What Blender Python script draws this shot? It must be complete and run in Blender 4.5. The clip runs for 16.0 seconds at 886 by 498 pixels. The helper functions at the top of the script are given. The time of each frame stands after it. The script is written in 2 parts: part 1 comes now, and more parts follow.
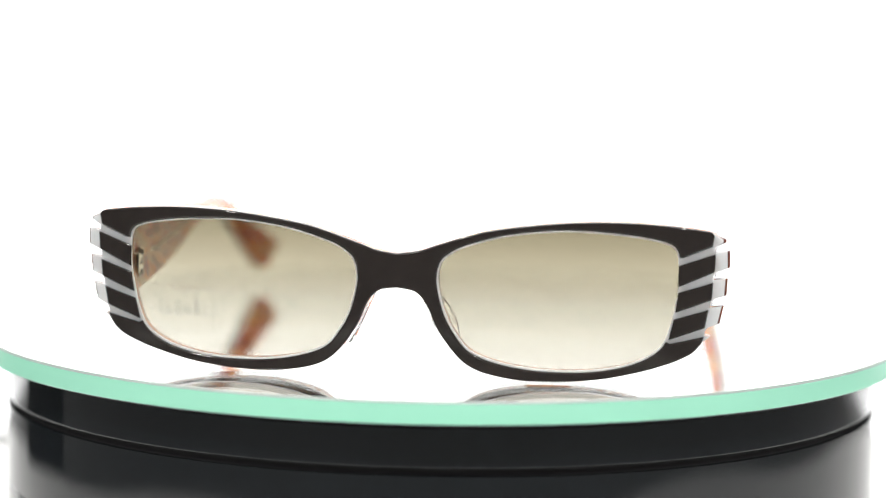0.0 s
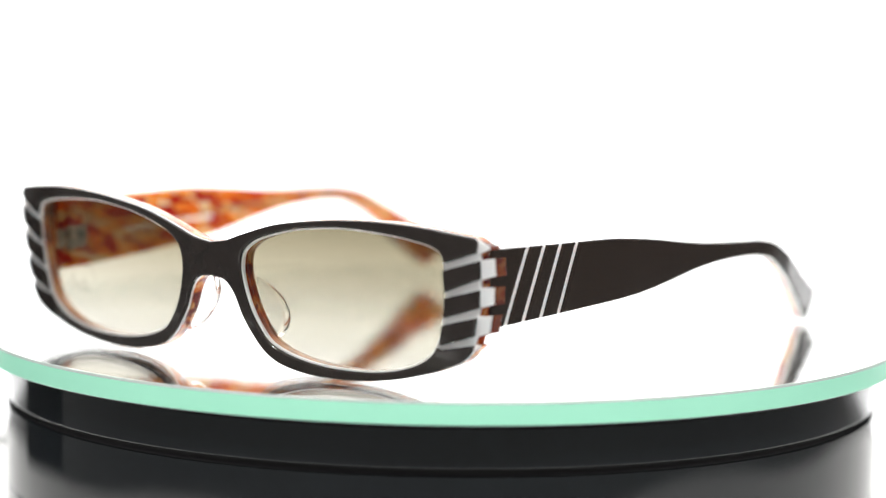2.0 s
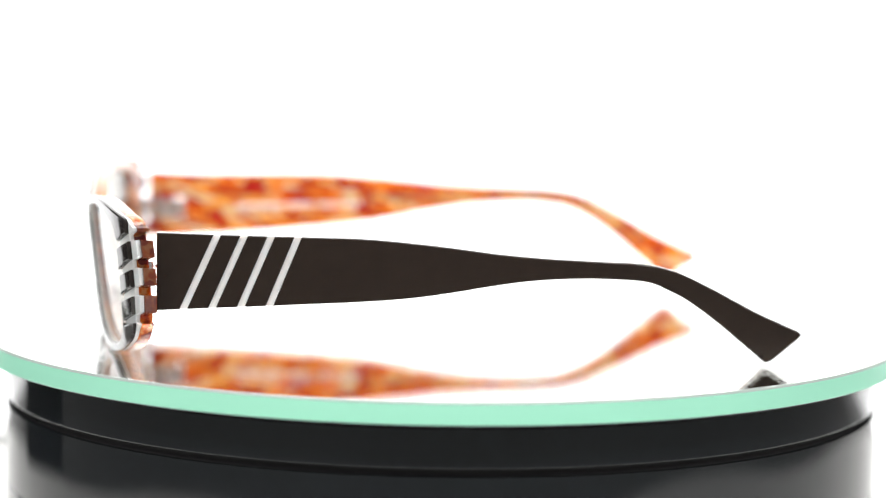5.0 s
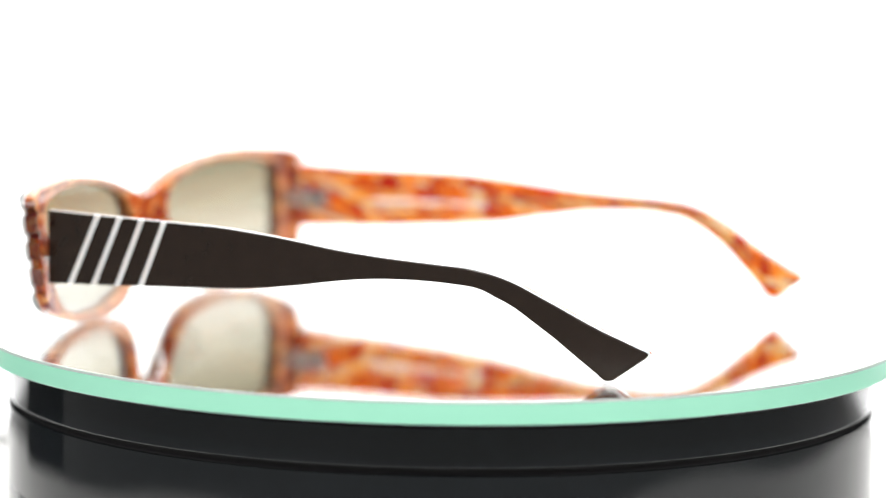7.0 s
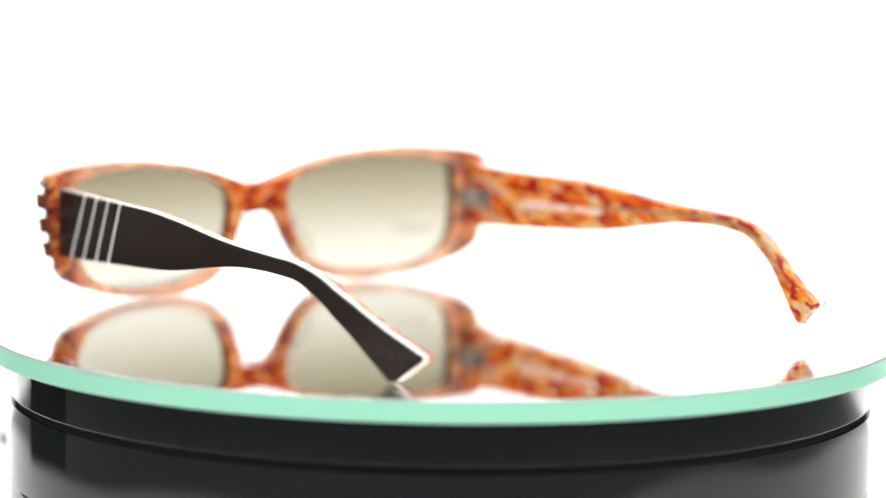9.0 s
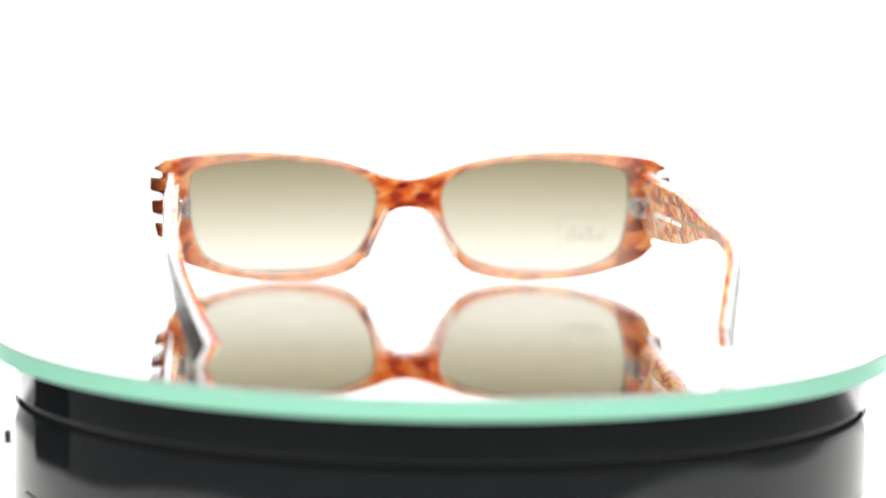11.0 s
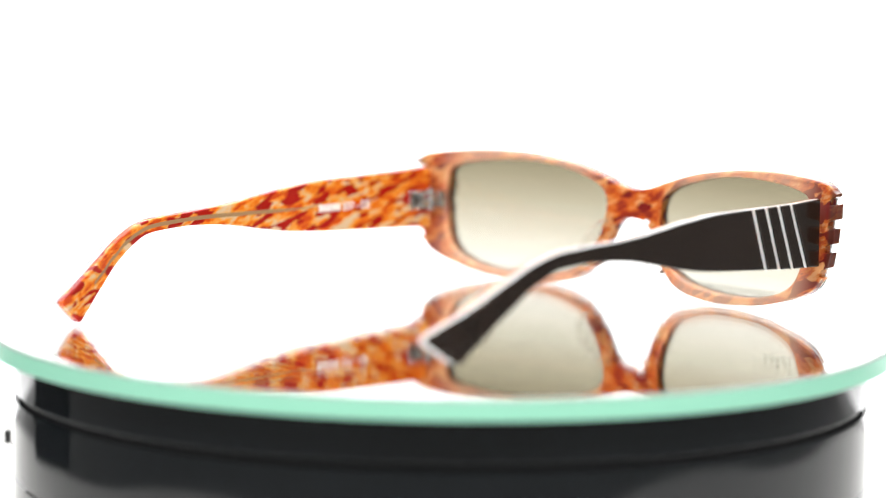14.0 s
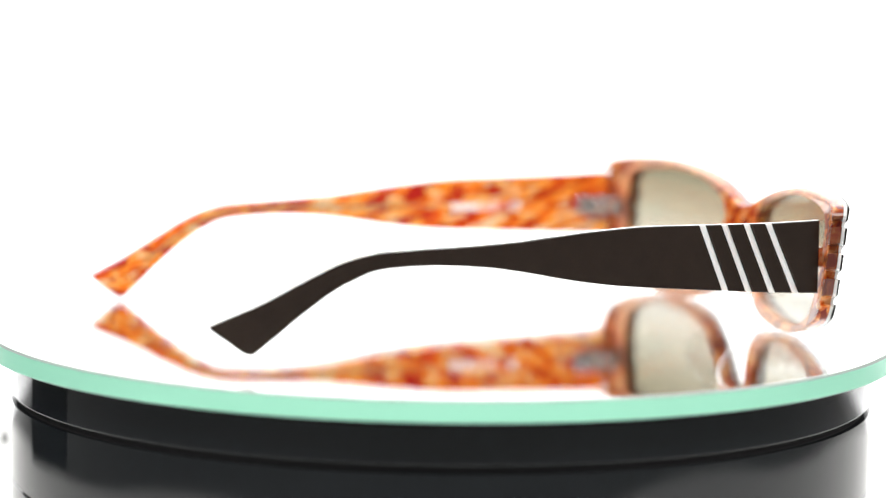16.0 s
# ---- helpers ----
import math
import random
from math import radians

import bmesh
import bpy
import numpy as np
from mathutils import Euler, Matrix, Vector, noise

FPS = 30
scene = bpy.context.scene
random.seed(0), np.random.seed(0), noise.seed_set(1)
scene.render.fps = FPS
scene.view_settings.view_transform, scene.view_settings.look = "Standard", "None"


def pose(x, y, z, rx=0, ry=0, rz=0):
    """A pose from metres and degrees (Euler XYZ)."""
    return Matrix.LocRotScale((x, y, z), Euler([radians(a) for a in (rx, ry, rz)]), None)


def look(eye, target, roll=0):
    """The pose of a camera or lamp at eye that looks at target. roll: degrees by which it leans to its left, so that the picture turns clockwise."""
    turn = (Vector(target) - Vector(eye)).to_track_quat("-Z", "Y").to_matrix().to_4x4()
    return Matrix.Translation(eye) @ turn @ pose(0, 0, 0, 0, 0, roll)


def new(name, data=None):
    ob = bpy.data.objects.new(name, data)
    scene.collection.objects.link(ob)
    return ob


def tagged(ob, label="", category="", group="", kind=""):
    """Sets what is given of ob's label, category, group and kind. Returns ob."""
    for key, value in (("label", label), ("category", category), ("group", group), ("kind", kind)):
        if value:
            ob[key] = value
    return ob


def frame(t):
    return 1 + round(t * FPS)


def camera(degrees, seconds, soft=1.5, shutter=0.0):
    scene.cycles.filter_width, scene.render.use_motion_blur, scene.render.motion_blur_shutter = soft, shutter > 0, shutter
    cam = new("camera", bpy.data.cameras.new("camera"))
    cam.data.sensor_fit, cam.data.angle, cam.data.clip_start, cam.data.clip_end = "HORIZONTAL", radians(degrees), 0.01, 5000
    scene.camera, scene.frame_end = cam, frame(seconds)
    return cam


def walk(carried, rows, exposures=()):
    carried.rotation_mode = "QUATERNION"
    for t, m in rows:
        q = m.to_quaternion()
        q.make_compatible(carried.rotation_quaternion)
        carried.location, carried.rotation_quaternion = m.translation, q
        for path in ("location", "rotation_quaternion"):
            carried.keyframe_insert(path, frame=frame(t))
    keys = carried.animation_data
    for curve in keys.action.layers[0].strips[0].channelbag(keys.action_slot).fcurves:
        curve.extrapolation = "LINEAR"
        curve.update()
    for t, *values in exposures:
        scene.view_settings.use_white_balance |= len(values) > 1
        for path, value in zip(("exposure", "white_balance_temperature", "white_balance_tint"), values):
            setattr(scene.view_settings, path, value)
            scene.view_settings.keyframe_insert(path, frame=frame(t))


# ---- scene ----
from mathutils import geometry

# ---- camera: a long lens on a tripod, focus pulled between the near and far side of the turntable ----
TILT, LEAN = -6.90, 0.868
EYE_Y, EYE_Z = -0.7086, 0.1039
cam = camera(17.02, 16.0, soft=1.2)
aim = look((0, 0, 0), (0, math.cos(radians(TILT)), math.sin(radians(TILT))), LEAN)
axis = Vector((0, math.cos(radians(TILT)), math.sin(radians(TILT))))


def stand(back):
    """The camera's pose, slid back along its axis by so many metres."""
    return Matrix.Translation(Vector((0, EYE_Y, EYE_Z)) - axis * back) @ aim


SLIDE = [(0, 0), (1.5, -0.0006), (3.0, -0.003), (4.0, -0.003), (6.3, 0), (8.2, 0), (9.2, 0.006), (10.3, 0.0117), (12, 0.0117), (14.0, 0.0119), (14.25, 0.0150), (14.5, 0.0192), (15.0, 0.0200),
         (15.5, 0.0188), (15.7, 0.0146), (16.0, 0.0066)]
walk(cam, [(t, stand(b)) for t, b in SLIDE])
focus = new("focus_mark")
focus.empty_display_size = 0.005
cam.data.dof.use_dof = True
cam.data.dof.focus_object = focus
cam.data.dof.aperture_fstop = 6.8

# ---- world and lights ----
world = bpy.data.worlds.new("studio")
world.use_nodes = True
scene.world = world
world.node_tree.nodes["Background"].inputs[0].default_value = (1.0, 0.99, 0.975, 1)
world.node_tree.nodes["Background"].inputs[1].default_value = 0.29


def softbox(name, eye, target, size, watts, color=(1, 0.985, 0.96)):
    lamp = bpy.data.lights.new(name, "AREA")
    lamp.shape, lamp.size, lamp.energy, lamp.color = "SQUARE", size, watts, color
    ob = new(name, lamp)
    ob.matrix_world = look(eye, target)
    return ob


softbox("softbox_top", (0, 0.08, 0.95), (0, 0, 0), 0.42, 6.5)
softbox("softbox_left", (-0.55, -0.75, 1.0), (0, 0, 0.02), 0.10, 8.3)
softbox("softbox_right", (0.55, -0.75, 1.0), (0, 0, 0.02), 0.10, 8.3)


# ---- materials ----
def material(name):
    m = bpy.data.materials.new(name)
    m.use_nodes = True
    nt = m.node_tree
    return m, nt, nt.nodes["Principled BSDF"], nt.nodes["Material Output"]


def node(nt, kind, **sets):
    n = nt.nodes.new(kind)
    for key, value in sets.items():
        n.inputs[key].default_value = value
    return n


def plastic(name, color, rough=0.15, coat=0.0, bump=0.0, scale=900.0, vary=0.0):
    m, nt, b, out = material(name)
    b.inputs["Base Color"].default_value = (*color, 1)
    b.inputs["Roughness"].default_value = rough
    b.inputs["Coat Weight"].default_value = coat
    tc = nt.nodes.new("ShaderNodeTexCoord")
    nz = node(nt, "ShaderNodeTexNoise", Scale=scale, Detail=3.0)
    nt.links.new(tc.outputs["Object"], nz.inputs["Vector"])
    if vary:
        ramp = nt.nodes.new("ShaderNodeValToRGB")
        ramp.color_ramp.elements[0].color = (*[c * (1 - vary) for c in color], 1)
        ramp.color_ramp.elements[1].color = (*[min(1, c * (1 + vary)) for c in color], 1)
        nt.links.new(nz.outputs["Fac"], ramp.inputs["Fac"])
        nt.links.new(ramp.outputs["Color"], b.inputs["Base Color"])
        mr = node(nt, "ShaderNodeMapRange")
        mr.inputs["To Min"].default_value, mr.inputs["To Max"].default_value = rough * 0.8, rough * 1.25
        nt.links.new(nz.outputs["Fac"], mr.inputs["Value"])
        nt.links.new(mr.outputs["Result"], b.inputs["Roughness"])
    if bump:
        bp = node(nt, "ShaderNodeBump", Strength=bump, Distance=0.0001)
        nt.links.new(nz.outputs["Fac"], bp.inputs["Height"])
        nt.links.new(bp.outputs["Normal"], b.inputs["Normal"])
    return m


def tortoise(name, stretch, slant, scale, tones, flake_tone, flakes, dark_ends=False):
    """Marbled amber acetate: a ground of four tones and red-brown flakes, drawn out along one axis."""
    m, nt, b, out = material(name)
    tc = nt.nodes.new("ShaderNodeTexCoord")
    mp = nt.nodes.new("ShaderNodeMapping")
    mp.vector_type = "TEXTURE"
    mp.inputs["Rotation"].default_value = slant
    mp.inputs["Scale"].default_value = stretch
    nt.links.new(tc.outputs["Object"], mp.inputs["Vector"])
    warp = node(nt, "ShaderNodeTexNoise", Scale=scale * 0.6, Detail=2.0)
    nt.links.new(mp.outputs["Vector"], warp.inputs["Vector"])
    add = nt.nodes.new("ShaderNodeVectorMath")
    add.operation = "MULTIPLY_ADD"
    add.inputs[1].default_value = (0.0018, 0.0018, 0.0018)
    nt.links.new(warp.outputs["Color"], add.inputs[0])
    nt.links.new(mp.outputs["Vector"], add.inputs[2])
    cloud = node(nt, "ShaderNodeTexNoise", Scale=scale, Detail=3.0, Roughness=0.6)
    nt.links.new(add.outputs["Vector"], cloud.inputs["Vector"])
    r1 = nt.nodes.new("ShaderNodeValToRGB")
    e = r1.color_ramp.elements
    e[0].position, e[0].color = 0.38, (*tones[0], 1)
    e[1].position, e[1].color = 0.60, (*tones[3], 1)
    r1.color_ramp.elements.new(0.46).color = (*tones[1], 1)
    r1.color_ramp.elements.new(0.53).color = (*tones[2], 1)
    nt.links.new(cloud.outputs["Fac"], r1.inputs["Fac"])
    shift = nt.nodes.new("ShaderNodeVectorMath")
    shift.inputs[1].default_value = (0.31, 0.17, 0.23)
    nt.links.new(add.outputs["Vector"], shift.inputs[0])
    flake = node(nt, "ShaderNodeTexNoise", Scale=scale * 1.15, Detail=1.0, Roughness=0.4)
    nt.links.new(shift.outputs["Vector"], flake.inputs["Vector"])
    r2 = nt.nodes.new("ShaderNodeValToRGB")
    r2.color_ramp.elements[0].position, r2.color_ramp.elements[1].position = flakes, flakes + 0.03
    nt.links.new(flake.outputs["Fac"], r2.inputs["Fac"])
    mix = nt.nodes.new("ShaderNodeMix")
    mix.data_type = "RGBA"
    mix.inputs["B"].default_value = (*flake_tone, 1)
    nt.links.new(r2.outputs["Color"], mix.inputs["Factor"])
    nt.links.new(r1.outputs["Color"], mix.inputs["A"])
    last = mix
    if dark_ends:
        # the endpieces are cut from the maroon part of the sheet
        sp = nt.nodes.new("ShaderNodeSeparateXYZ")
        nt.links.new(tc.outputs["Object"], sp.inputs["Vector"])
        ab = nt.nodes.new("ShaderNodeMath")
        ab.operation = "ABSOLUTE"
        nt.links.new(sp.outputs["X"], ab.inputs[0])
        # along the rims paler: light through thin acetate is painted into the colour
        lit_rim = nt.nodes.new("ShaderNodeValToRGB")
        h = lit_rim.color_ramp.elements
        h[0].position, h[0].color = 0.010, (0, 0, 0, 1)
        h[1].position, h[1].color = 0.064, (0, 0, 0, 1)
        for p in (0.018, 0.054):
            lit_rim.color_ramp.elements.new(p).color = (0.52, 0.52, 0.52, 1)
        nt.links.new(ab.outputs["Value"], lit_rim.inputs["Fac"])
        rim = nt.nodes.new("ShaderNodeMix")
        rim.data_type = "RGBA"
        rim.inputs["B"].default_value = (0.84, 0.61, 0.44, 1)
        nt.links.new(lit_rim.outputs["Color"], rim.inputs["Factor"])
        nt.links.new(mix.outputs["Result"], rim.inputs["A"])
        mix = rim
        mr = node(nt, "ShaderNodeMapRange")
        mr.inputs["From Min"].default_value, mr.inputs["From Max"].default_value, mr.inputs["To Max"].default_value = 0.0664, 0.0680, 0.85
        nt.links.new(ab.outputs["Value"], mr.inputs["Value"])
        last = nt.nodes.new("ShaderNodeMix")
        last.data_type = "RGBA"
        last.inputs["B"].default_value = (0.10, 0.032, 0.022, 1)
        nt.links.new(mr.outputs["Result"], last.inputs["Factor"])
        nt.links.new(mix.outputs["Result"], last.inputs["A"])
    nt.links.new(last.outputs["Result"], b.inputs["Base Color"])
    b.inputs["Roughness"].default_value = 0.16
    b.inputs["Subsurface Weight"].default_value = 0.25 if dark_ends else 0.08
    b.inputs["Subsurface Radius"].default_value = (1.0, 0.75, 0.5)
    b.inputs["Subsurface Scale"].default_value = 0.0022
    b.inputs["Coat Weight"].default_value = 0.25
    b.inputs["IOR"].default_value = 1.36
    b.inputs["Coat Roughness"].default_value = 0.03
    return m


def sheer(name, tint, gloss=1.0, rough=0.02, ramp=None):
    """Clear stuff seen through without bending: tinted transparency under a Fresnel gloss."""
    m, nt, b, out = material(name)
    nt.nodes.remove(b)
    tr = nt.nodes.new("ShaderNodeBsdfTransparent")
    tr.inputs["Color"].default_value = (*tint, 1)
    gl = nt.nodes.new("ShaderNodeBsdfGlossy")
    gl.inputs["Roughness"].default_value = rough
    gl.inputs["Color"].default_value = (gloss, gloss, gloss, 1)
    lw = node(nt, "ShaderNodeLayerWeight", Blend=0.5)
    pw = nt.nodes.new("ShaderNodeMath")
    pw.operation, pw.inputs[1].default_value = "POWER", 5.0
    fr = nt.nodes.new("ShaderNodeMath")
    fr.operation, fr.inputs[1].default_value, fr.inputs[2].default_value = "MULTIPLY_ADD", 0.96, 0.04
    nt.links.new(lw.outputs["Facing"], pw.inputs[0])
    nt.links.new(pw.outputs["Value"], fr.inputs[0])
    mx = nt.nodes.new("ShaderNodeMixShader")
    nt.links.new(fr.outputs["Value"], mx.inputs["Fac"])
    nt.links.new(tr.outputs["BSDF"], mx.inputs[1])
    nt.links.new(gl.outputs["BSDF"], mx.inputs[2])
    nt.links.new(mx.outputs["Shader"], out.inputs["Surface"])
    if ramp:
        low, high, stops = ramp
        tc = nt.nodes.new("ShaderNodeTexCoord")
        sp = nt.nodes.new("ShaderNodeSeparateXYZ")
        nt.links.new(tc.outputs["Object"], sp.inputs["Vector"])
        mr = node(nt, "ShaderNodeMapRange")
        mr.inputs["From Min"].default_value, mr.inputs["From Max"].default_value = low, high
        nt.links.new(sp.outputs["Z"], mr.inputs["Value"])
        cr = nt.nodes.new("ShaderNodeValToRGB")
        e = cr.color_ramp.elements
        e[0].position, e[0].color = stops[0][0], (*stops[0][1], 1)
        e[1].position, e[1].color = stops[-1][0], (*stops[-1][1], 1)
        for p, c in stops[1:-1]:
            cr.color_ramp.elements.new(p).color = (*c, 1)
        nt.links.new(mr.outputs["Result"], cr.inputs["Fac"])
        nt.links.new(cr.outputs["Color"], tr.inputs["Color"])
    return m


def metal(name, color, rough):
    m, nt, b, out = material(name)
    b.inputs["Base Color"].default_value = (*color, 1)
    b.inputs["Metallic"].default_value = 1.0
    b.inputs["Roughness"].default_value = rough
    return m


def glassy(name, color, rough, ior):
    m, nt, b, out = material(name)
    b.inputs["Base Color"].default_value = (*color, 1)
    b.inputs["Roughness"].default_value = rough
    b.inputs["IOR"].default_value = ior
    b.inputs["Transmission Weight"].default_value = 1.0
    return m


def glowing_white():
    m, nt, b, out = material("glowing_sweep")
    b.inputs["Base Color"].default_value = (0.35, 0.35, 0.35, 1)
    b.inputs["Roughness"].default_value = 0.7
    # emission supplies the overexposed white; no lamp stands behind the sheet
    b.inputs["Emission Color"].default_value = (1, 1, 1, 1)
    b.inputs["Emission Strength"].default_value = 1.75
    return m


def milky(name, color, depth):
    """White acetate that lets the light through."""
    m = plastic(name, color, 0.2, vary=0.04, scale=400)
    b = m.node_tree.nodes["Principled BSDF"]
    b.inputs["Subsurface Weight"].default_value = 0.8
    b.inputs["Subsurface Radius"].default_value = (1.0, 0.9, 0.85)
    b.inputs["Subsurface Scale"].default_value = depth
    return m


BLACK = plastic("black_acetate", (0.022, 0.017, 0.015), 0.08, vary=0.15, scale=300)
BROWN = plastic("dark_brown_acetate", (0.022, 0.014, 0.010), 0.16, vary=0.15, scale=300)
WHITE = milky("milky_acetate", (0.92, 0.89, 0.87), 0.0015)
BLUSH = milky("blush_white_acetate", (0.95, 0.91, 0.89), 0.0030)
TORT = tortoise("tortoise_acetate", (2.2, 1, 1), (0, radians(20), 0), 330.0,
                ((0.26, 0.024, 0.008), (0.50, 0.072, 0.010), (0.62, 0.155, 0.020), (0.70, 0.32, 0.12)), (0.19, 0.010, 0.007), 0.565, True)
TORT_TEMPLE = tortoise("tortoise_acetate_streaked", (1, 3.4, 1), (radians(-17), 0, 0), 420.0,
                       ((0.60, 0.06, 0.008), (0.80, 0.20, 0.010), (0.80, 0.35, 0.06), (0.70, 0.49, 0.30)), (0.38, 0.011, 0.006), 0.535)
LENS = sheer("gradient_lens", (1, 1, 1), 0.8, 0.01, (0.001, 0.034, [(0.0, (0.73, 0.715, 0.68)), (0.3, (0.655, 0.64, 0.585)), (0.65, (0.525, 0.50, 0.425)), (1.0, (0.39, 0.362, 0.285))]))
CLEAR = sheer("clear_silicone", (0.965, 0.96, 0.955), 1.0, 0.05)
CLEAR_RIM = glassy("clear_silicone_rim", (0.96, 0.95, 0.94), 0.04, 1.48)
GLASS = glassy("plate_glass", (1, 1, 1), 0.0, 1.5)
PRINT = sheer("faint_lens_print", (0.962, 0.962, 0.960), 0.4, 0.2)
GAP_SHADE = metal("gap_shade", (0.10, 0.10, 0.10), 0.4)
STEEL = metal("hinge_steel", (0.95, 0.94, 0.92), 0.24)
WIRE = plastic("core_wire_in_acetate", (0.36, 0.21, 0.10), 0.2)
INK = plastic("white_ink", (0.93, 0.92, 0.90), 0.5)
EDGE = plastic("mint_glass_edge", (0.40, 0.88, 0.66), 0.35)
ARRIS = plastic("ground_glass_arris", (0.36, 0.42, 0.39), 0.5)
PALE = plastic("pale_inner_edge", (0.85, 0.90, 0.88), 0.4)
MIRROR = metal("mirror_silver", (0.92, 0.925, 0.91), 0.0)
BASE = plastic("black_base_plastic", (0.0085, 0.0108, 0.0128), 0.06, bump=0.02, scale=150, vary=0.2)
RUBBER = plastic("black_rubber", (0.02, 0.02, 0.02), 0.5)
PAINT = plastic("dark_backing_paint", (0.03, 0.032, 0.034), 0.45)
FELT = plastic("matt_black_plastic", (0.012, 0.012, 0.013), 0.9)
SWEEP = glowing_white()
PAPER = plastic("white_sheet", (0.82, 0.82, 0.81), 0.6, vary=0.02, scale=60)
DESK = plastic("grey_table", (0.14, 0.138, 0.136), 0.5, vary=0.15, scale=30, bump=0.1)


# ---- mesh helpers ----
def part(name, bm, mat, parent=None, label="", smooth=True, angle=26.0):
    """One mesh object from a bmesh, under a thing or a part."""
    bmesh.ops.recalc_face_normals(bm, faces=bm.faces)
    for e in bm.edges:
        e.smooth = not e.seam and (len(e.link_faces) != 2 or e.calc_face_angle(0.0) < radians(angle))
    for f in bm.faces:
        f.smooth = smooth
    me = bpy.data.meshes.new(name)
    bm.to_mesh(me)
    bm.free()
    for one in mat if isinstance(mat, (list, tuple)) else [mat]:
        me.materials.append(one)
    ob = new(name, me)
    if parent:
        ob.parent = parent
    return tagged(ob, label)


def spline(points, step=0.7, closed=False):
    """A smooth curve through a few points, cut into even short steps."""
    pts = [Vector(p) for p in points]
    n = len(pts)
    fine = []
    for i in range(n if closed else n - 1):
        p1, p2 = pts[i], pts[(i + 1) % n]
        p0 = pts[i - 1] if closed or i else p1
        p3 = pts[(i + 2) % n] if closed or i + 2 < n else p2
        k = max(2, int((p2 - p1).length / step))
        for j in range(k):
            t = j / k
            fine.append(0.5 * ((2 * p1) + (p2 - p0) * t + (2 * p0 - 5 * p1 + 4 * p2 - p3) * t * t + (3 * p1 - p0 - 3 * p2 + p3) * t ** 3))
    if not closed:
        fine.append(pts[-1])
    return fine


def straight(points, step=0.7):
    out = []
    for a, b in zip(points, points[1:]):
        a, b = Vector(a), Vector(b)
        k = max(1, int((b - a).length / step))
        out += [a.lerp(b, j / k) for j in range(k)]
    return out + [Vector(points[-1])]


def tidy(loop):
    out = []
    for p in loop:
        if not out or (p - out[-1]).length > 0.05:
            out.append(p)
    while len(out) > 3 and (out[0] - out[-1]).length < 0.05:
        out.pop()
    return out


def inset(loop, d):
    """The closed loop moved towards its inside by d, a number or a function of the point."""
    far = d if callable(d) else lambda p: d
    area = sum(a.x * b.y - b.x * a.y for a, b in zip(loop, loop[1:] + loop[:1]))
    s = 1 if area > 0 else -1
    out = []
    for i, p in enumerate(loop):
        a, b = loop[i - 1], loop[(i + 1) % len(loop)]
        e1, e2 = (p - a).normalized(), (b - p).normalized()
        n = Vector((-e1.y - e2.y, e1.x + e2.x))
        n = n.normalized() if n.length > 1e-6 else Vector((-e1.y, e1.x))
        out.append(p + n * (s * far(p)))
    return out


def slab(loops, place, near, far, bevel_near=0.0, bevel_far=0.0, strip=1.6, ease=lambda p: 1.0):
    """A plate with holes: loops[0] is its outline, the rest are holes, in millimetres of a plane; place(u, v, depth) lays it in space;
    near and far are depths, numbers or functions of (u, v); ease(p) narrows the bevels."""
    dn = near if callable(near) else lambda u, v: near
    df = far if callable(far) else lambda u, v: far
    rings = []

    def ring(move, depth, add):
        rings.append([[(p, depth(p.x, p.y) + add) for p in (inset(l, lambda q, m=move if i == 0 else -move: m * ease(q)) if move else l)] for i, l in enumerate(loops)])

    if bevel_near:
        for k in range(4):
            a = math.pi / 2 * k / 4
            ring(bevel_near * (1 - math.sin(a)), dn, bevel_near * (1 - math.cos(a)))
    ring(0.0, dn, bevel_near)
    ring(0.0, df, -bevel_far)
    if bevel_far:
        for k in range(3, -1, -1):
            a = math.pi / 2 * k / 4
            ring(bevel_far * (1 - math.sin(a)), df, -bevel_far * (1 - math.cos(a)))
    bm = bmesh.new()
    made = [[[bm.verts.new((p.x, p.y, d)) for p, d in l] for l in r] for r in rings]
    for r1, r2 in zip(made, made[1:]):
        for l1, l2 in zip(r1, r2):
            k = len(l1)
            for i in range(k):
                j = (i + 1) % k
                bm.faces.new((l1[i], l1[j], l2[j], l2[i]))
    for r, flat in ((made[0], rings[0]), (made[-1], rings[-1])):
        tris = geometry.tessellate_polygon([[Vector((p.x, p.y, 0)) for p, _ in l] for l in flat])
        verts = [v for l in r for v in l]
        for t in tris:
            try:
                bm.faces.new([verts[i] for i in t])
            except ValueError:
                pass
    for r in (made[0], made[-1]):
        for l in r:
            for i in range(len(l)):
                e = bm.edges.get((l[i - 1], l[i]))
                if e:
                    e.seam = True
    us = [v.co.x for v in bm.verts]
    u = math.floor(min(us) / strip) * strip + strip
    while u < max(us):
        bmesh.ops.bisect_plane(bm, geom=bm.verts[:] + bm.edges[:] + bm.faces[:], dist=0.002, plane_co=(u, 0, 0), plane_no=(1, 0, 0))
        u += strip
    for v in bm.verts:
        v.co = Vector(place(*v.co)) * 0.001
    return bm


def lathe(profile, steps=128):
    """A turned body from (radius, height) pairs in metres."""
    bm = bmesh.new()
    rings = []
    for r, z in profile:
        if r < 1e-6:
            rings.append([bm.verts.new((0, 0, z))])
        else:
            rings.append([bm.verts.new((r * math.cos(a), r * math.sin(a), z)) for a in (2 * math.pi * i / steps for i in range(steps))])
    for a, b in zip(rings, rings[1:]):
        for i in range(steps):
            j = (i + 1) % steps
            f = [v for v in (a[i % len(a)], a[j % len(a)], b[j % len(b)], b[i % len(b)])]
            f = list(dict.fromkeys(f))
            if len(f) > 2:
                bm.faces.new(f)
    return bm


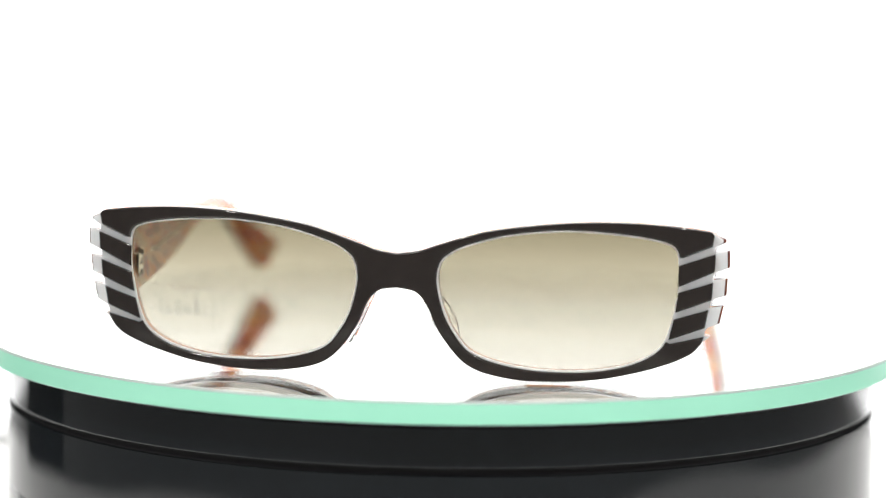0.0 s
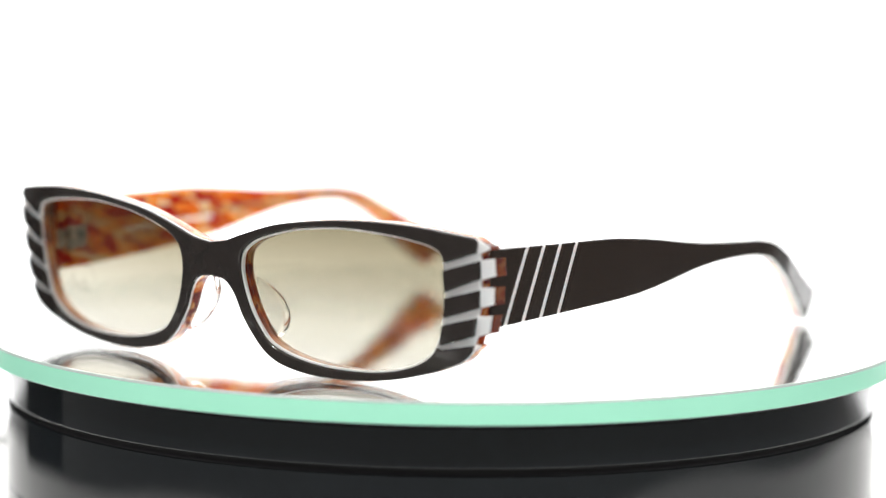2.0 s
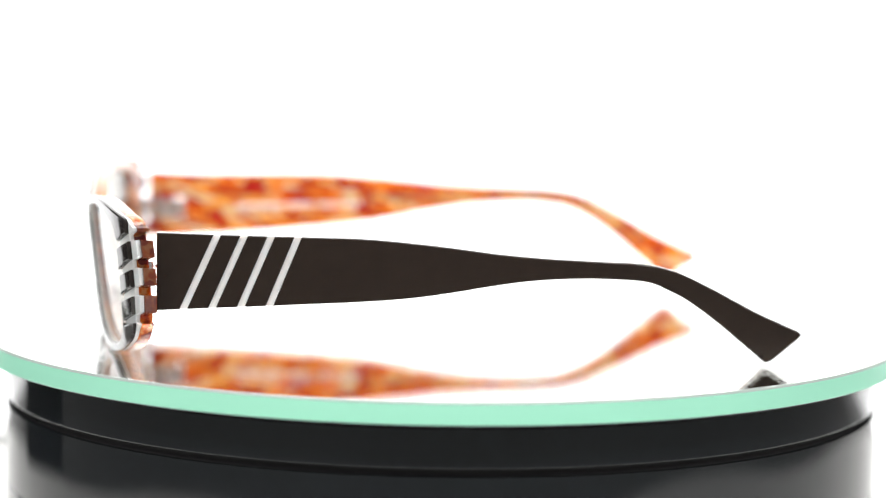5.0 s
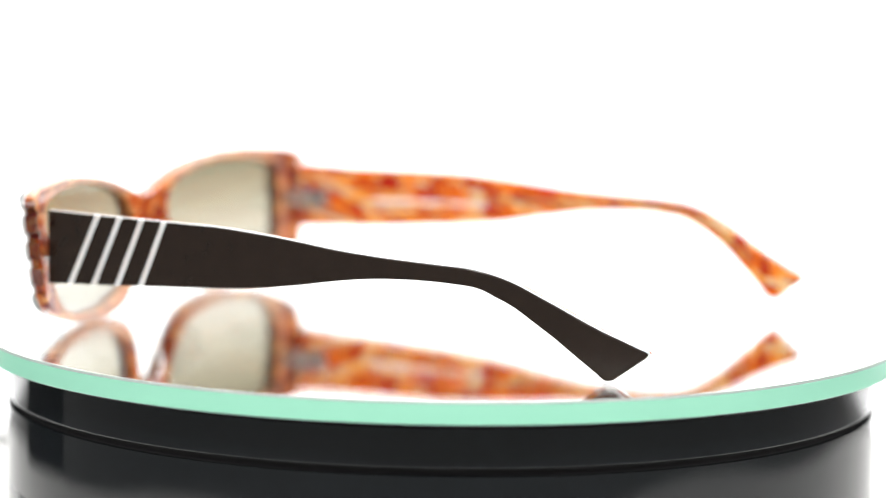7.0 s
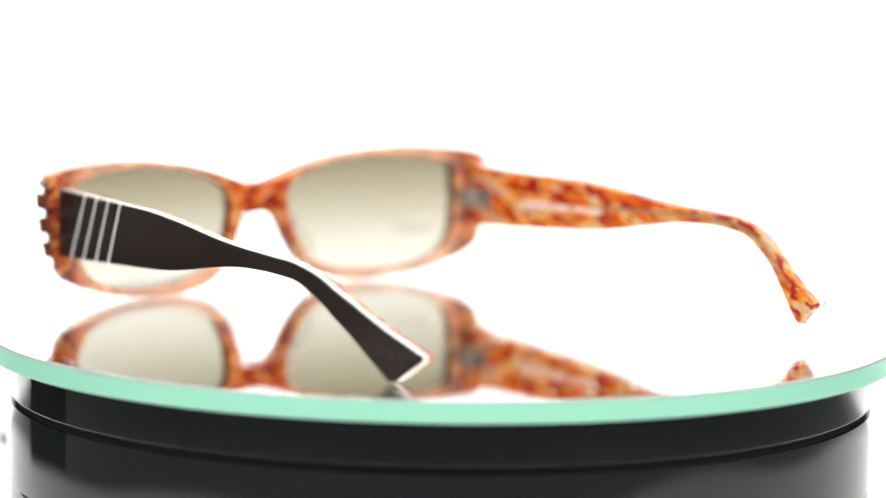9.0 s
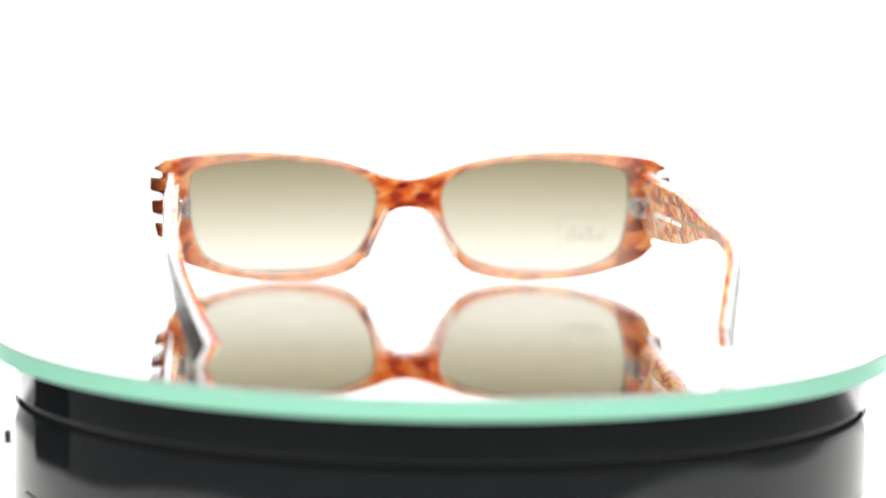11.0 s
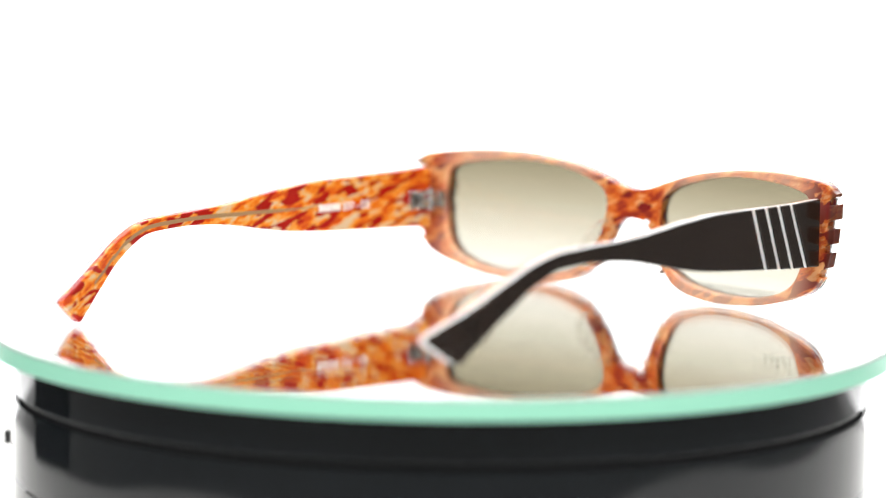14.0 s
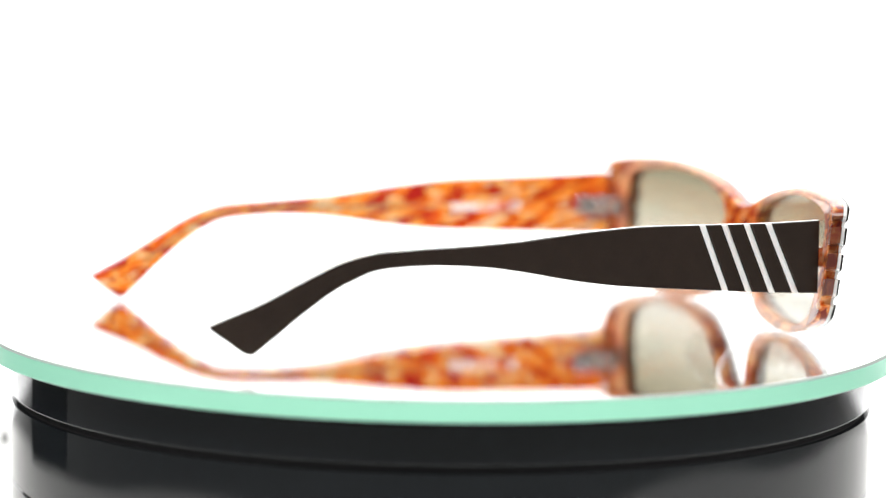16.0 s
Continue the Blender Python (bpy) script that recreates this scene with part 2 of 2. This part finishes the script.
def box(size, at=(0, 0, 0), bevel=0.0, turn=(0, 0, 0), segs=2):
    bm = bmesh.new()
    bmesh.ops.create_cube(bm, size=1.0, matrix=Matrix.Diagonal((*size, 1)))
    if bevel:
        bmesh.ops.bevel(bm, geom=bm.edges[:], offset=bevel, segments=segs, affect="EDGES", profile=0.5)
    bmesh.ops.transform(bm, matrix=pose(*at, *turn), verts=bm.verts)
    return bm


def rod(a, b, r, steps=16):
    bm = bmesh.new()
    a, b = Vector(a), Vector(b)
    m = Matrix.Translation((a + b) / 2) @ (b - a).to_track_quat("Z", "Y").to_matrix().to_4x4()
    bmesh.ops.create_cone(bm, cap_ends=True, segments=steps, radius1=r, radius2=r, depth=(b - a).length, matrix=m)
    return bm


def smoothstep(x, a, b):
    t = min(1.0, max(0.0, (x - a) / (b - a)))
    return t * t * (3 - 2 * t)


# ---- the setting ----
def build_sweep():
    TABLE = -0.066
    # flat white sheet under the turntable
    bm = bmesh.new()
    ends = [(cx + 0.15 * math.cos(a), cy + 0.15 * math.sin(a)) for cx, cy, q in ((0.155, 0.07, 0), (-0.11, 0.07, 1), (-0.11, -0.09, 2), (0.155, -0.09, 3))
            for a in (math.pi / 2 * (q + i / 12) for i in range(13))]
    low = bm.faces.new([bm.verts.new((x, y, TABLE - 0.004)) for x, y in ends])
    up = bmesh.ops.extrude_face_region(bm, geom=[low])
    bmesh.ops.translate(bm, verts=[v for v in up["geom"] if isinstance(v, bmesh.types.BMVert)], vec=(0, 0, 0.004))
    tagged(part("table_sheet", bm, PAPER), "flat white sheet with rounded corners on the table", "table sheet", kind="structure")
    # backdrop curving up behind it; its own glow stands in for studio light
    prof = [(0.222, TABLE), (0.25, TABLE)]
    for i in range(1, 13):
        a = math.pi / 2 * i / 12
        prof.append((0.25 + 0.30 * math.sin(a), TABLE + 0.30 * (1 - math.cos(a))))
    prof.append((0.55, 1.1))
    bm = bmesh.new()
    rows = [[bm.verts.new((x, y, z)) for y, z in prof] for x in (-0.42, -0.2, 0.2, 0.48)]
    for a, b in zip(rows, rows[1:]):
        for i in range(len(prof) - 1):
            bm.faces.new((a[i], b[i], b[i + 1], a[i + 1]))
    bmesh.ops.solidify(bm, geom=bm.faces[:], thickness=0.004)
    tagged(part("backdrop", bm, SWEEP), "seamless white backdrop, its overexposed white given as its own glow", "backdrop", kind="structure")
    bm = box((2.6, 2.8, 0.03), (0, -0.3, TABLE - 0.021), 0.004)
    tagged(part("table", bm, DESK), "plain dark grey studio table under the white sheet", "table", kind="structure")


def build_base():
    base = tagged(new("turntable_base"), "glossy black round plastic turntable base with groove", "turntable")
    base.location = (0, 0, -0.066)
    b = 0.066
    part("upper_ring", lathe([(0, b - 0.0056), (0.1020, b - 0.0056), (0.1034, b - 0.0060), (0.1040, b - 0.0068), (0.1041, b - 0.0149), (0.1040, b - 0.0151), (0.1022, b - 0.0152), (0, b - 0.0152)], 192), BASE, base)
    part("groove_ring", lathe([(0, b - 0.0150), (0.1028, b - 0.0150), (0.1028, b - 0.0172), (0, b - 0.0172)], 128), FELT, base)
    part("body", lathe([(0, b - 0.0170), (0.1041, b - 0.0170), (0.1041, b - 0.0352), (0.1036, b - 0.0356), (0.1036, b - 0.0360), (0.1041, b - 0.0364), (0.1040, b - 0.0560), (0.1030, 0.001), (0.100, 0.0), (0, 0.0)], 192), BASE, base)
    part("spindle_plate", lathe([(0, b - 0.0052), (0.085, b - 0.0052), (0.085, b - 0.0058), (0, b - 0.0058)], 96), RUBBER, base)


def build_disc():
    disc = tagged(new("glass_disc"), "round mirror-backed glass plate with polished mint-green edge", "turntable plate")
    R, H = 0.1105, 0.0049
    bm = lathe([(0, 0), (R - 0.0005, 0)], 256)
    bm.normal_update()
    for f in bm.faces:
        if f.normal.z < 0:
            f.normal_flip()
    me = bpy.data.meshes.new("glass_sheet")
    bm.to_mesh(me)
    bm.free()
    me.materials.append(GLASS)
    top = new("glass_sheet", me)
    top.parent = disc
    top.visible_shadow = False
    part("mirror_backing", lathe([(0, -H + 0.0001), (R - 0.0012, -H + 0.0001), (R - 0.0012, -H - 0.0002), (0, -H - 0.0002)], 256), MIRROR, disc, "silvered mirror backing")
    # unseen coat, added so the ring below reflects a dark band
    part("backing_paint", lathe([(0, -H - 0.0002), (R - 0.0012, -H - 0.0002), (R - 0.0014, -H - 0.0005), (0, -H - 0.0005)], 256), PAINT, disc, "dark grey backing paint, unseen, guessed from the dark band below it")
    bm = lathe([(R - 0.0006, -0.00002), (R - 0.0004, -0.00003), (R, -0.0005), (R, -H + 0.0003), (R - 0.0003, -H), (R - 0.0010, -H), (R - 0.0010, -0.0001), (R - 0.0006, -0.00002)], 256)
    bm.faces.ensure_lookup_table()
    for f in bm.faces:
        c = f.calc_center_median()
        if math.hypot(c.x, c.y) < R - 0.0007 and c.z > -H + 0.0001:
            f.material_index = 1
        elif c.z > -0.0004:
            f.material_index = 2
    part("polished_edge", bm, [EDGE, PALE, ARRIS], disc, "mint-green polished glass edge")
    return disc


# ---- the sunglasses ----
def bow(x, z):
    """Depth of the front's face, in millimetres: curved across, leaning forward at its top, wrapped at its ends."""
    w = max(0.0, abs(x) - 58.0)
    return -84.1 + 0.00186 * x * x + 0.010 * w * w - 0.115 * (z - 20)


TOP = [(0, 27.2), (4.5, 27.9), (8.5, 29.3), (14.5, 31.3), (20, 32.8), (28.5, 34.1), (37.5, 34.95), (47.8, 35.15), (57.5, 34.55), (63.4, 33.8), (66.4, 33.2), (67.7, 32.2)]
BOTTOM = [(64.6, 8.9), (62.4, 6.6), (57.3, 4.3), (50.5, 2.3), (43.8, 0.95), (36, 0.2), (28, 0.15), (21, 1.1), (16, 2.8), (12.5, 5.7), (8.7, 11.0), (6.6, 15.8), (5.2, 17.9), (3.4, 19.2), (0, 19.7)]
LENS_EDGE = [(8.5, 22.0), (9.4, 25.8), (12.0, 28.1), (15.3, 29.6), (21.8, 31.5), (28.2, 32.6), (35.8, 33.2), (43.5, 32.95), (51, 32.2), (56.7, 31.0), (59.0, 29.6), (59.8, 26.8), (59.9, 21.4),
             (59.2, 16.8), (58.2, 12.1), (56.4, 8.2), (53, 5.5), (47.9, 3.6), (41.5, 2.5), (33.7, 2.3), (27, 2.8), (20.6, 4.1), (15.6, 6.2), (12.8, 9.3), (10.5, 13.3), (9.1, 17.7)]


def flip(points):
    return [Vector((-p.x, p.y)) for p in points]


def front_place(u, v, d):
    return (u, bow(u, v) + d, v)


def thick(x, z):
    return 4.8 - 0.5 * smoothstep(abs(x), 57, 68)


def build_front(glasses):
    edge = spline(LENS_EDGE, 0.7, True)
    top, bottom = spline(TOP, 0.7), spline(BOTTOM, 0.7)
    # black face: a rim open towards the temples, where three bars stand
    hi = min(range(len(edge)), key=lambda i: (edge[i] - Vector((59.7, 27.7))).length)
    lo = min(range(len(edge)), key=lambda i: (edge[i] - Vector((57.2, 9.2))).length)
    inner = [edge[i % len(edge)] for i in range(lo, hi + len(edge) + 1)]
    end_top = straight([(59.9, 27.5), (66.5, 30.1), (66.9, 32.4)])
    end_low = straight([(64.6, 8.9), (65.2, 10.5), (57.3, 8.8)])
    half = inner + end_top[1:] + [p for p in top[::-1] if p.x < 66.7]
    left = half + flip(half[::-1])[1:]
    loop = left + flip(end_low[::-1])[1:] + flip(bottom)[1:] + bottom[::-1][1:] + end_low[1:-1]
    part("front_face", slab([tidy(loop)], front_place, 0.0, 0.8, 0.42, 0.0), BLACK, glasses, "glossy black front face of the frame")
    # bars between the slots
    bars = (((59.5, 26.0), (67.2, 28.5), (67.1, 24.6), (59.6, 21.4)), ((59.5, 20.1), (66.8, 22.3), (66.6, 18.5), (59.0, 15.8)), ((58.7, 14.3), (66.0, 16.4), (65.3, 12.4), (57.7, 9.8)))
    for q in bars:
        for s in (1, -1):
            lp = [Vector((s * p.x, p.y)) for p in tidy(straight([*q, q[0]], 0.8))]
            part("bar", slab([lp], front_place, -0.05, 0.8, 0.34, 0.0), BLACK, glasses, "glossy black bar across the endpiece")
    # milky middle layer and tortoise back share an outline with teeth at its ends
    teeth = [(67.7, 32.2), (69.2, 31.6), (69.2, 30.9), (67.0, 29.9), (67.0, 28.7), (70.1, 29.1), (70.2, 25.4), (66.9, 24.3), (66.8, 22.9), (69.8, 23.0), (69.6, 19.3), (66.5, 18.4), (66.2, 16.8),
             (69.1, 17.0), (68.3, 13.2), (65.6, 12.2), (65.1, 10.7), (66.3, 10.4), (64.6, 8.9)]
    rim = top[:-1] + straight(teeth, 0.8)[:-1] + bottom
    outline = tidy(rim + flip(rim[::-1]))
    hole = inset(edge, 0.34)
    milk = [(x - 0.45 * smoothstep(x, 67.6, 68.6), z) for x, z in teeth]
    rim = top[:-1] + straight(milk, 0.8)[:-1] + bottom
    inner_outline = tidy(rim + flip(rim[::-1]))
    part("middle_layer", slab([inset(inner_outline, 0.06), hole, flip(hole[::-1])], front_place, 0.78, 1.65, 0.0, 0.0), BLUSH, glasses, "milky white middle layer of the frame")
    hole = inset(edge, 0.24)
    part("back_layer", slab([outline, hole, flip(hole[::-1])], front_place, 1.65, thick, 0.0, 0.65, ease=lambda p: 1.0 - 0.6 * smoothstep(abs(p.x), 62.5, 64.5)), TORT, glasses, "orange and red tortoiseshell back layer")


def build_lens(glasses, s):
    edge = inset(spline(LENS_EDGE, 1.2, True), 0.0)
    if s < 0:
        edge = flip(edge)
    mid = sum(edge, Vector((0, 0))) / len(edge)
    bm = bmesh.new()
    rims = []
    for d in (1.9, 3.5):
        rings = []
        for k in range(1, 11):
            rings.append([bm.verts.new(Vector(front_place(*(mid.lerp(p, k / 10)), d)) * 0.001) for p in edge])
        c = bm.verts.new(Vector(front_place(*mid, d)) * 0.001)
        n = len(edge)
        for i in range(n):
            j = (i + 1) % n
            bm.faces.new((c, rings[0][i], rings[0][j]))
            for a, b in zip(rings, rings[1:]):
                bm.faces.new((a[i], b[i], b[j], a[j]))
        rims.append(rings[-1])
    n = len(edge)
    for i in range(n):
        j = (i + 1) % n
        bm.faces.new((rims[0][i], rims[1][i], rims[1][j], rims[0][j]))
    lens = part("lens", bm, LENS, glasses, "gradient olive-brown tinted lens")
    if s < 0:
        # outline of a clear sticker and its faint unreadable mark
        for a, b in (((-55, 17.6), (-41, 17.0)), ((-41, 17.0), (-41, 7.0))):
            a, b = Vector(a), Vector(b)
            w = (b - a).orthogonal().normalized() * 0.10
            lp = tidy(straight([a - w, b - w, b + w, a + w, a - w], 2.0))
            part("sticker_edge", slab([lp], front_place, 1.75, 1.86), PRINT, lens, "edge of a clear sticker")
        x = -53.5
        for wide, tall in ((0.7, 3.4), (1.5, 2.0), (1.5, 3.4), (1.6, 2.0), (1.4, 3.2), (0.7, 2.0)):
            lp = tidy(straight([(x, 11), (x + wide, 11), (x + wide, 11 + tall), (x, 11 + tall), (x, 11)], 1.0))
            part("sticker_mark", slab([lp], front_place, 1.75, 1.86), PRINT, lens, "faint grey printed mark")
            x += wide + 0.7
    return lens


def build_pad(glasses, s):
    """A clear crescent fin that stands back from the rim beside the nose."""
    fin = spline([(-81.5, 19.6), (-78.0, 19.9), (-74.2, 18.4), (-71.0, 15.0), (-70.2, 11.4), (-71.8, 8.2), (-75.0, 6.2), (-79.0, 6.0), (-81.0, 8.0), (-81.4, 13.0)], 0.6, True)

    def place(u, v, d):
        flare = 0.20 * (u + 80)
        return (s * (5.9 + (18 - v) * 0.42 + flare + d - 0.8), u, v)

    bm = slab([tidy(fin)], place, 0.0, 1.7, 0.7, 0.7)
    bm.normal_update()
    for f in bm.faces:
        if abs(f.normal.x) < 0.90:
            f.material_index = 1
    return part("nose_pad", bm, [CLEAR, CLEAR_RIM], glasses, "clear moulded nose pad")


SIDE_TOP = [(-69.5, 30.2), (-56.3, 29.75), (-39, 29.3), (-25, 28.95), (-14, 28.0), (-8.5, 27.4), (0, 26.3), (5.4, 25.6), (15, 24.75), (28, 24.0), (37, 23.45), (44, 21.75), (50.4, 18.9),
            (58.5, 14.6), (64.4, 11.5), (74.1, 7.1)]
SIDE_LOW = [(65.4, 0.75), (61.5, 4.0), (53.8, 10.3), (47, 15.2), (42.7, 17.5), (38, 19.4), (31, 20.1), (22, 20.3), (12, 19.8), (3.5, 18.7), (-5, 17.3), (-14.5, 16.0), (-25, 15.2),
            (-42, 14.4), (-57, 13.8), (-69.5, 13.3)]
ARM = [(-80, 65.6), (-60, 65.7), (-40, 66.0), (-20, 66.6), (0, 66.8), (20, 66.8), (40, 66.2), (50, 64.8), (57, 63.0), (64, 61.2), (70, 59.5), (80, 56.6)]


def arm_x(y):
    for (a, p), (b, q) in zip(ARM, ARM[1:]):
        if y <= b:
            t = (y - a) / (b - a)
            return p + (q - p) * (t * t * (3 - 2 * t) * 0.3 + t * 0.7)
    return ARM[-1][1]


def clip(loop, a, b):
    """The part of a closed loop on the left of the line from a to b."""
    a, b = Vector(a), Vector(b)
    side = lambda p: (b.x - a.x) * (p.y - a.y) - (b.y - a.y) * (p.x - a.x)
    out = []
    for p, q in zip(loop, loop[1:] + loop[:1]):
        sp, sq = side(p), side(q)
        if sp >= 0:
            out.append(p)
        if sp * sq < 0:
            out.append(p.lerp(q, sp / (sp - sq)))
    return tidy(out)


def resample(loop, step=0.8):
    return tidy([q for a, b in zip(loop, loop[1:] + loop[:1]) for q in straight([a, b], step)])


def build_temple(glasses, s):
    lift = 0.0 if s > 0 else 2.2

    def place(u, v, d):
        k = 0.0 if s > 0 else smoothstep(u, 45, 66)      # this tip is bent a little shorter
        lean = (0.1 if s > 0 else 1.1) * smoothstep(u, -45, 40)      # this arm is sprung outwards too
        return (s * (arm_x(u) - d) - lean, u + (0.012 * max(0.0, u) if s < 0 else 0.0) - 1.8 * k, v + 0.45 * k + lift * min(85.0, max(0.0, u + 58)) / 85)

    tip = straight([SIDE_TOP[-1], (74.4, 6.5), (73.9, 5.8), (67.2, 0.85), (66.2, 0.62), SIDE_LOW[0]], 0.8)
    loop = tidy(spline(SIDE_TOP, 1.0)[:-1] + tip[:-1] + spline(SIDE_LOW, 1.0))
    temple = part("temple", slab([inset(loop, 0.18)], place, 2.0, 3.7, 0.0, 0.45), TORT_TEMPLE, glasses, "tortoiseshell temple arm with dark outer face")
    part("white_layer", slab([loop], place, 0.5, 2.0), WHITE, temple, "milky white layer of the temple")
    # dark outer face, parted by four slanting slots
    face = loop
    cuts = []
    for k in range(4):
        wide = 1.0 if s > 0 else 0.955
        ht, hb = -56.6 + 5.87 * k * wide, -63.7 + 6.1 * k * wide
        cuts.append((Vector((hb, 13.7)), Vector((ht, 29.5))))
    w = Vector((0.80, 0))
    pieces = []
    rest = face
    for b, t in cuts:
        pieces.append(clip(rest, b - w, t - w))
        rest = clip(rest, t + w, b + w)
    pieces.append(rest)
    for lp in pieces:
        part("outer_panel", slab([resample(lp)], place, 0.0, 0.5, 0.36, 0.0), BROWN, temple, "glossy dark brown outer panel")
    # core wire that shows through the inner face
    mid_t, mid_b = spline(SIDE_TOP, 1.0), spline(SIDE_LOW[::-1], 1.0)
    line = []
    for u in range(-22, 62, 2):
        zt = min(mid_t, key=lambda p: abs(p.x - u)).y
        zb = min(mid_b, key=lambda p: abs(p.x - u)).y
        line.append(Vector((u, 0.5 * (zt + zb))))
    line = spline(line, 1.2)
    wide = [0.15 + 0.35 * smoothstep(p.x, -22, -5) for p in line]
    lp = [p + Vector((0, k)) for p, k in zip(line, wide)] + [p - Vector((0, k)) for p, k in zip(line[::-1], wide[::-1])]
    part("core_wire", slab([tidy(lp)], place, 3.6, 3.74), WIRE, temple, "metal core wire under the acetate")
    # lettering on the inner face
    if s > 0:
        text_at = Matrix(((-0.03, 0, -1, (arm_x(-33.8) - 3.79) * 0.001), (-1, 0, 0.03, -0.0338), (0, 1, 0, 0.0205), (0, 0, 0, 1)))
        tx = bpy.data.curves.new("lettering", "FONT")
        tx.body, tx.size, tx.extrude = "537 - CE", 0.0029, 0.00002
        tx.offset = 0.00007
        tx.materials.append(INK)
        ob = new("lettering", tx)
        ob.parent, ob.matrix_basis = temple, text_at
        tagged(ob, "small white printed lettering")
        bars = [(-25.4 - 1.38 * k, 1.08, 2.0) for k in range(6)]
    else:
        bars = [(-46.5 + 1.35 * k, 1.0, 1.3) for k in range(9)] + [(-33.5 + 1.35 * k, 1.0, 1.3) for k in range(5)] + [(-25.5 + 0.95 * k, 0.7, 0.9) for k in range(12)]
    for u, wide_, tall in bars:
        lp = tidy(straight([(u - wide_ / 2, 20.5), (u + wide_ / 2, 20.5), (u + wide_ / 2, 20.5 + tall), (u - wide_ / 2, 20.5 + tall), (u - wide_ / 2, 20.5)], 0.8))
        part("printed_bar", slab([lp], place, 3.66, 3.76), INK, temple, "small white printed mark")
    return temple


def build_hinge(glasses, s):
    hinge = part("hinge", box((0.0010, 0.0062, 0.0052), (s * 0.0618, -0.0634, 0.0212), 0.00045, segs=3), STEEL, glasses, "small silver steel hinge")
    part("hinge_plate", box((0.0030, 0.0022, 0.0046), (s * 0.0606, -0.0712, 0.0212), 0.0003), STEEL, hinge)
    for k in (-2, 0, 2):
        z = 0.0212 + 0.0011 * k
        part("prong", box((0.0013, 0.0044, 0.0009), (s * 0.0609, -0.0652, z), 0.0003), STEEL, hinge)
        part("knuckle", rod((s * 0.0604, -0.0674, z - 0.00045), (s * 0.0604, -0.0674, z + 0.00045), 0.0013), STEEL, hinge)
    for k in (-1, 1):
        z = 0.0212 + 0.0011 * k
        part("prong", box((0.0013, 0.0030, 0.0009), (s * 0.0600, -0.0684, z), 0.0003), STEEL, hinge)
    # solid dark block; the shade of the gap is put into its colour
    part("slot", box((0.0006, 0.0020, 0.0018), (s * 0.0611, -0.0626, 0.0212), 0.0002), GAP_SHADE, hinge, "dark block painted as the shaded gap between the hinge prongs")
    part("screw", rod((s * 0.0604, -0.0674, 0.0180), (s * 0.0604, -0.0674, 0.0244), 0.0006), STEEL, hinge)
    return hinge


def build_glasses():
    glasses = tagged(new("sunglasses"), "black and tortoiseshell acetate sunglasses with slotted sides and gradient lenses", "sunglasses")
    build_front(glasses)
    for s in (1, -1):
        build_lens(glasses, s)
        build_pad(glasses, s)
        build_temple(glasses, s)
        build_hinge(glasses, s)
    return glasses


def build_plug():
    plug = tagged(new("power_plug"), "small black plug on a thin dark cable beside the base", "plug")
    plug.location = (-0.1157, 0.06, -0.067)
    part("plug_body", box((0.0015, 0.0030, 0.0034), (0, 0, 0.0256), 0.0003), RUBBER, plug)
    part("cable", rod((0.0300, 0.030, 0.0012), (0.0004, 0, 0.0242), 0.00022, 10), RUBBER, plug)


def build_reflected_box():
    # guessed box, out of view; added to put a dark reflection on the base
    adapter = tagged(new("reflected_box"), "black box beside the turntable, out of view, added for its dark reflection", "power adapter")
    adapter.matrix_world = pose(-0.2630, 0.067, -0.066, 0, 0, 68)
    part("housing", box((0.090, 0.030, 0.056), (0, 0, 0.028), 0.004, segs=3), FELT, adapter)
    part("seam", box((0.0904, 0.0304, 0.0008), (0, 0, 0.030)), RUBBER, adapter)
    part("cord_relief", rod((0.043, 0, 0.012), (0.057, 0, 0.012), 0.003, 14), RUBBER, adapter)


build_sweep()
build_base()
disc = build_disc()
glasses = build_glasses()
build_plug()
build_reflected_box()

SPIN = 15.18            # degrees a second, clockwise from above
LAG = [(0, 0), (6.5, 0.1), (8.0, 0.7), (9.5, 0.7), (10.5, 0.6), (11.5, 0.1), (16, 0)]      # the motor runs a little unevenly
HEADING, CANT, OFFSET = -7.795, -0.365, 0.00150


def lag(t):
    for (a, p), (b, q) in zip(LAG, LAG[1:]):
        if t <= b:
            return p + (q - p) * smoothstep(t, a, b)
    return 0.0


def motions():
    set_down = pose(0, 0, 0, 0, 0, HEADING) @ pose(0, 0, 0, 0, -CANT, 0) @ Matrix.Translation((OFFSET, 0, 0.0))
    turns = [(0.5 * k, lag(0.5 * k) - SPIN * 0.5 * k) for k in range(33)]
    walk(glasses, [(t, pose(0, 0, 0, 0, 0, a) @ set_down) for t, a in turns])
    walk(disc, [(t, pose(0, 0, 0, 0, 0, a)) for t, a in turns])
    walk(focus, [(t, pose(0, y, 0.02)) for t, y in ((0, -0.075), (4, -0.075), (8.2, -0.072), (10.3, 0.012), (14.0, 0.015), (14.5, 0.062), (15.5, 0.058), (16.0, -0.045))])


motions()
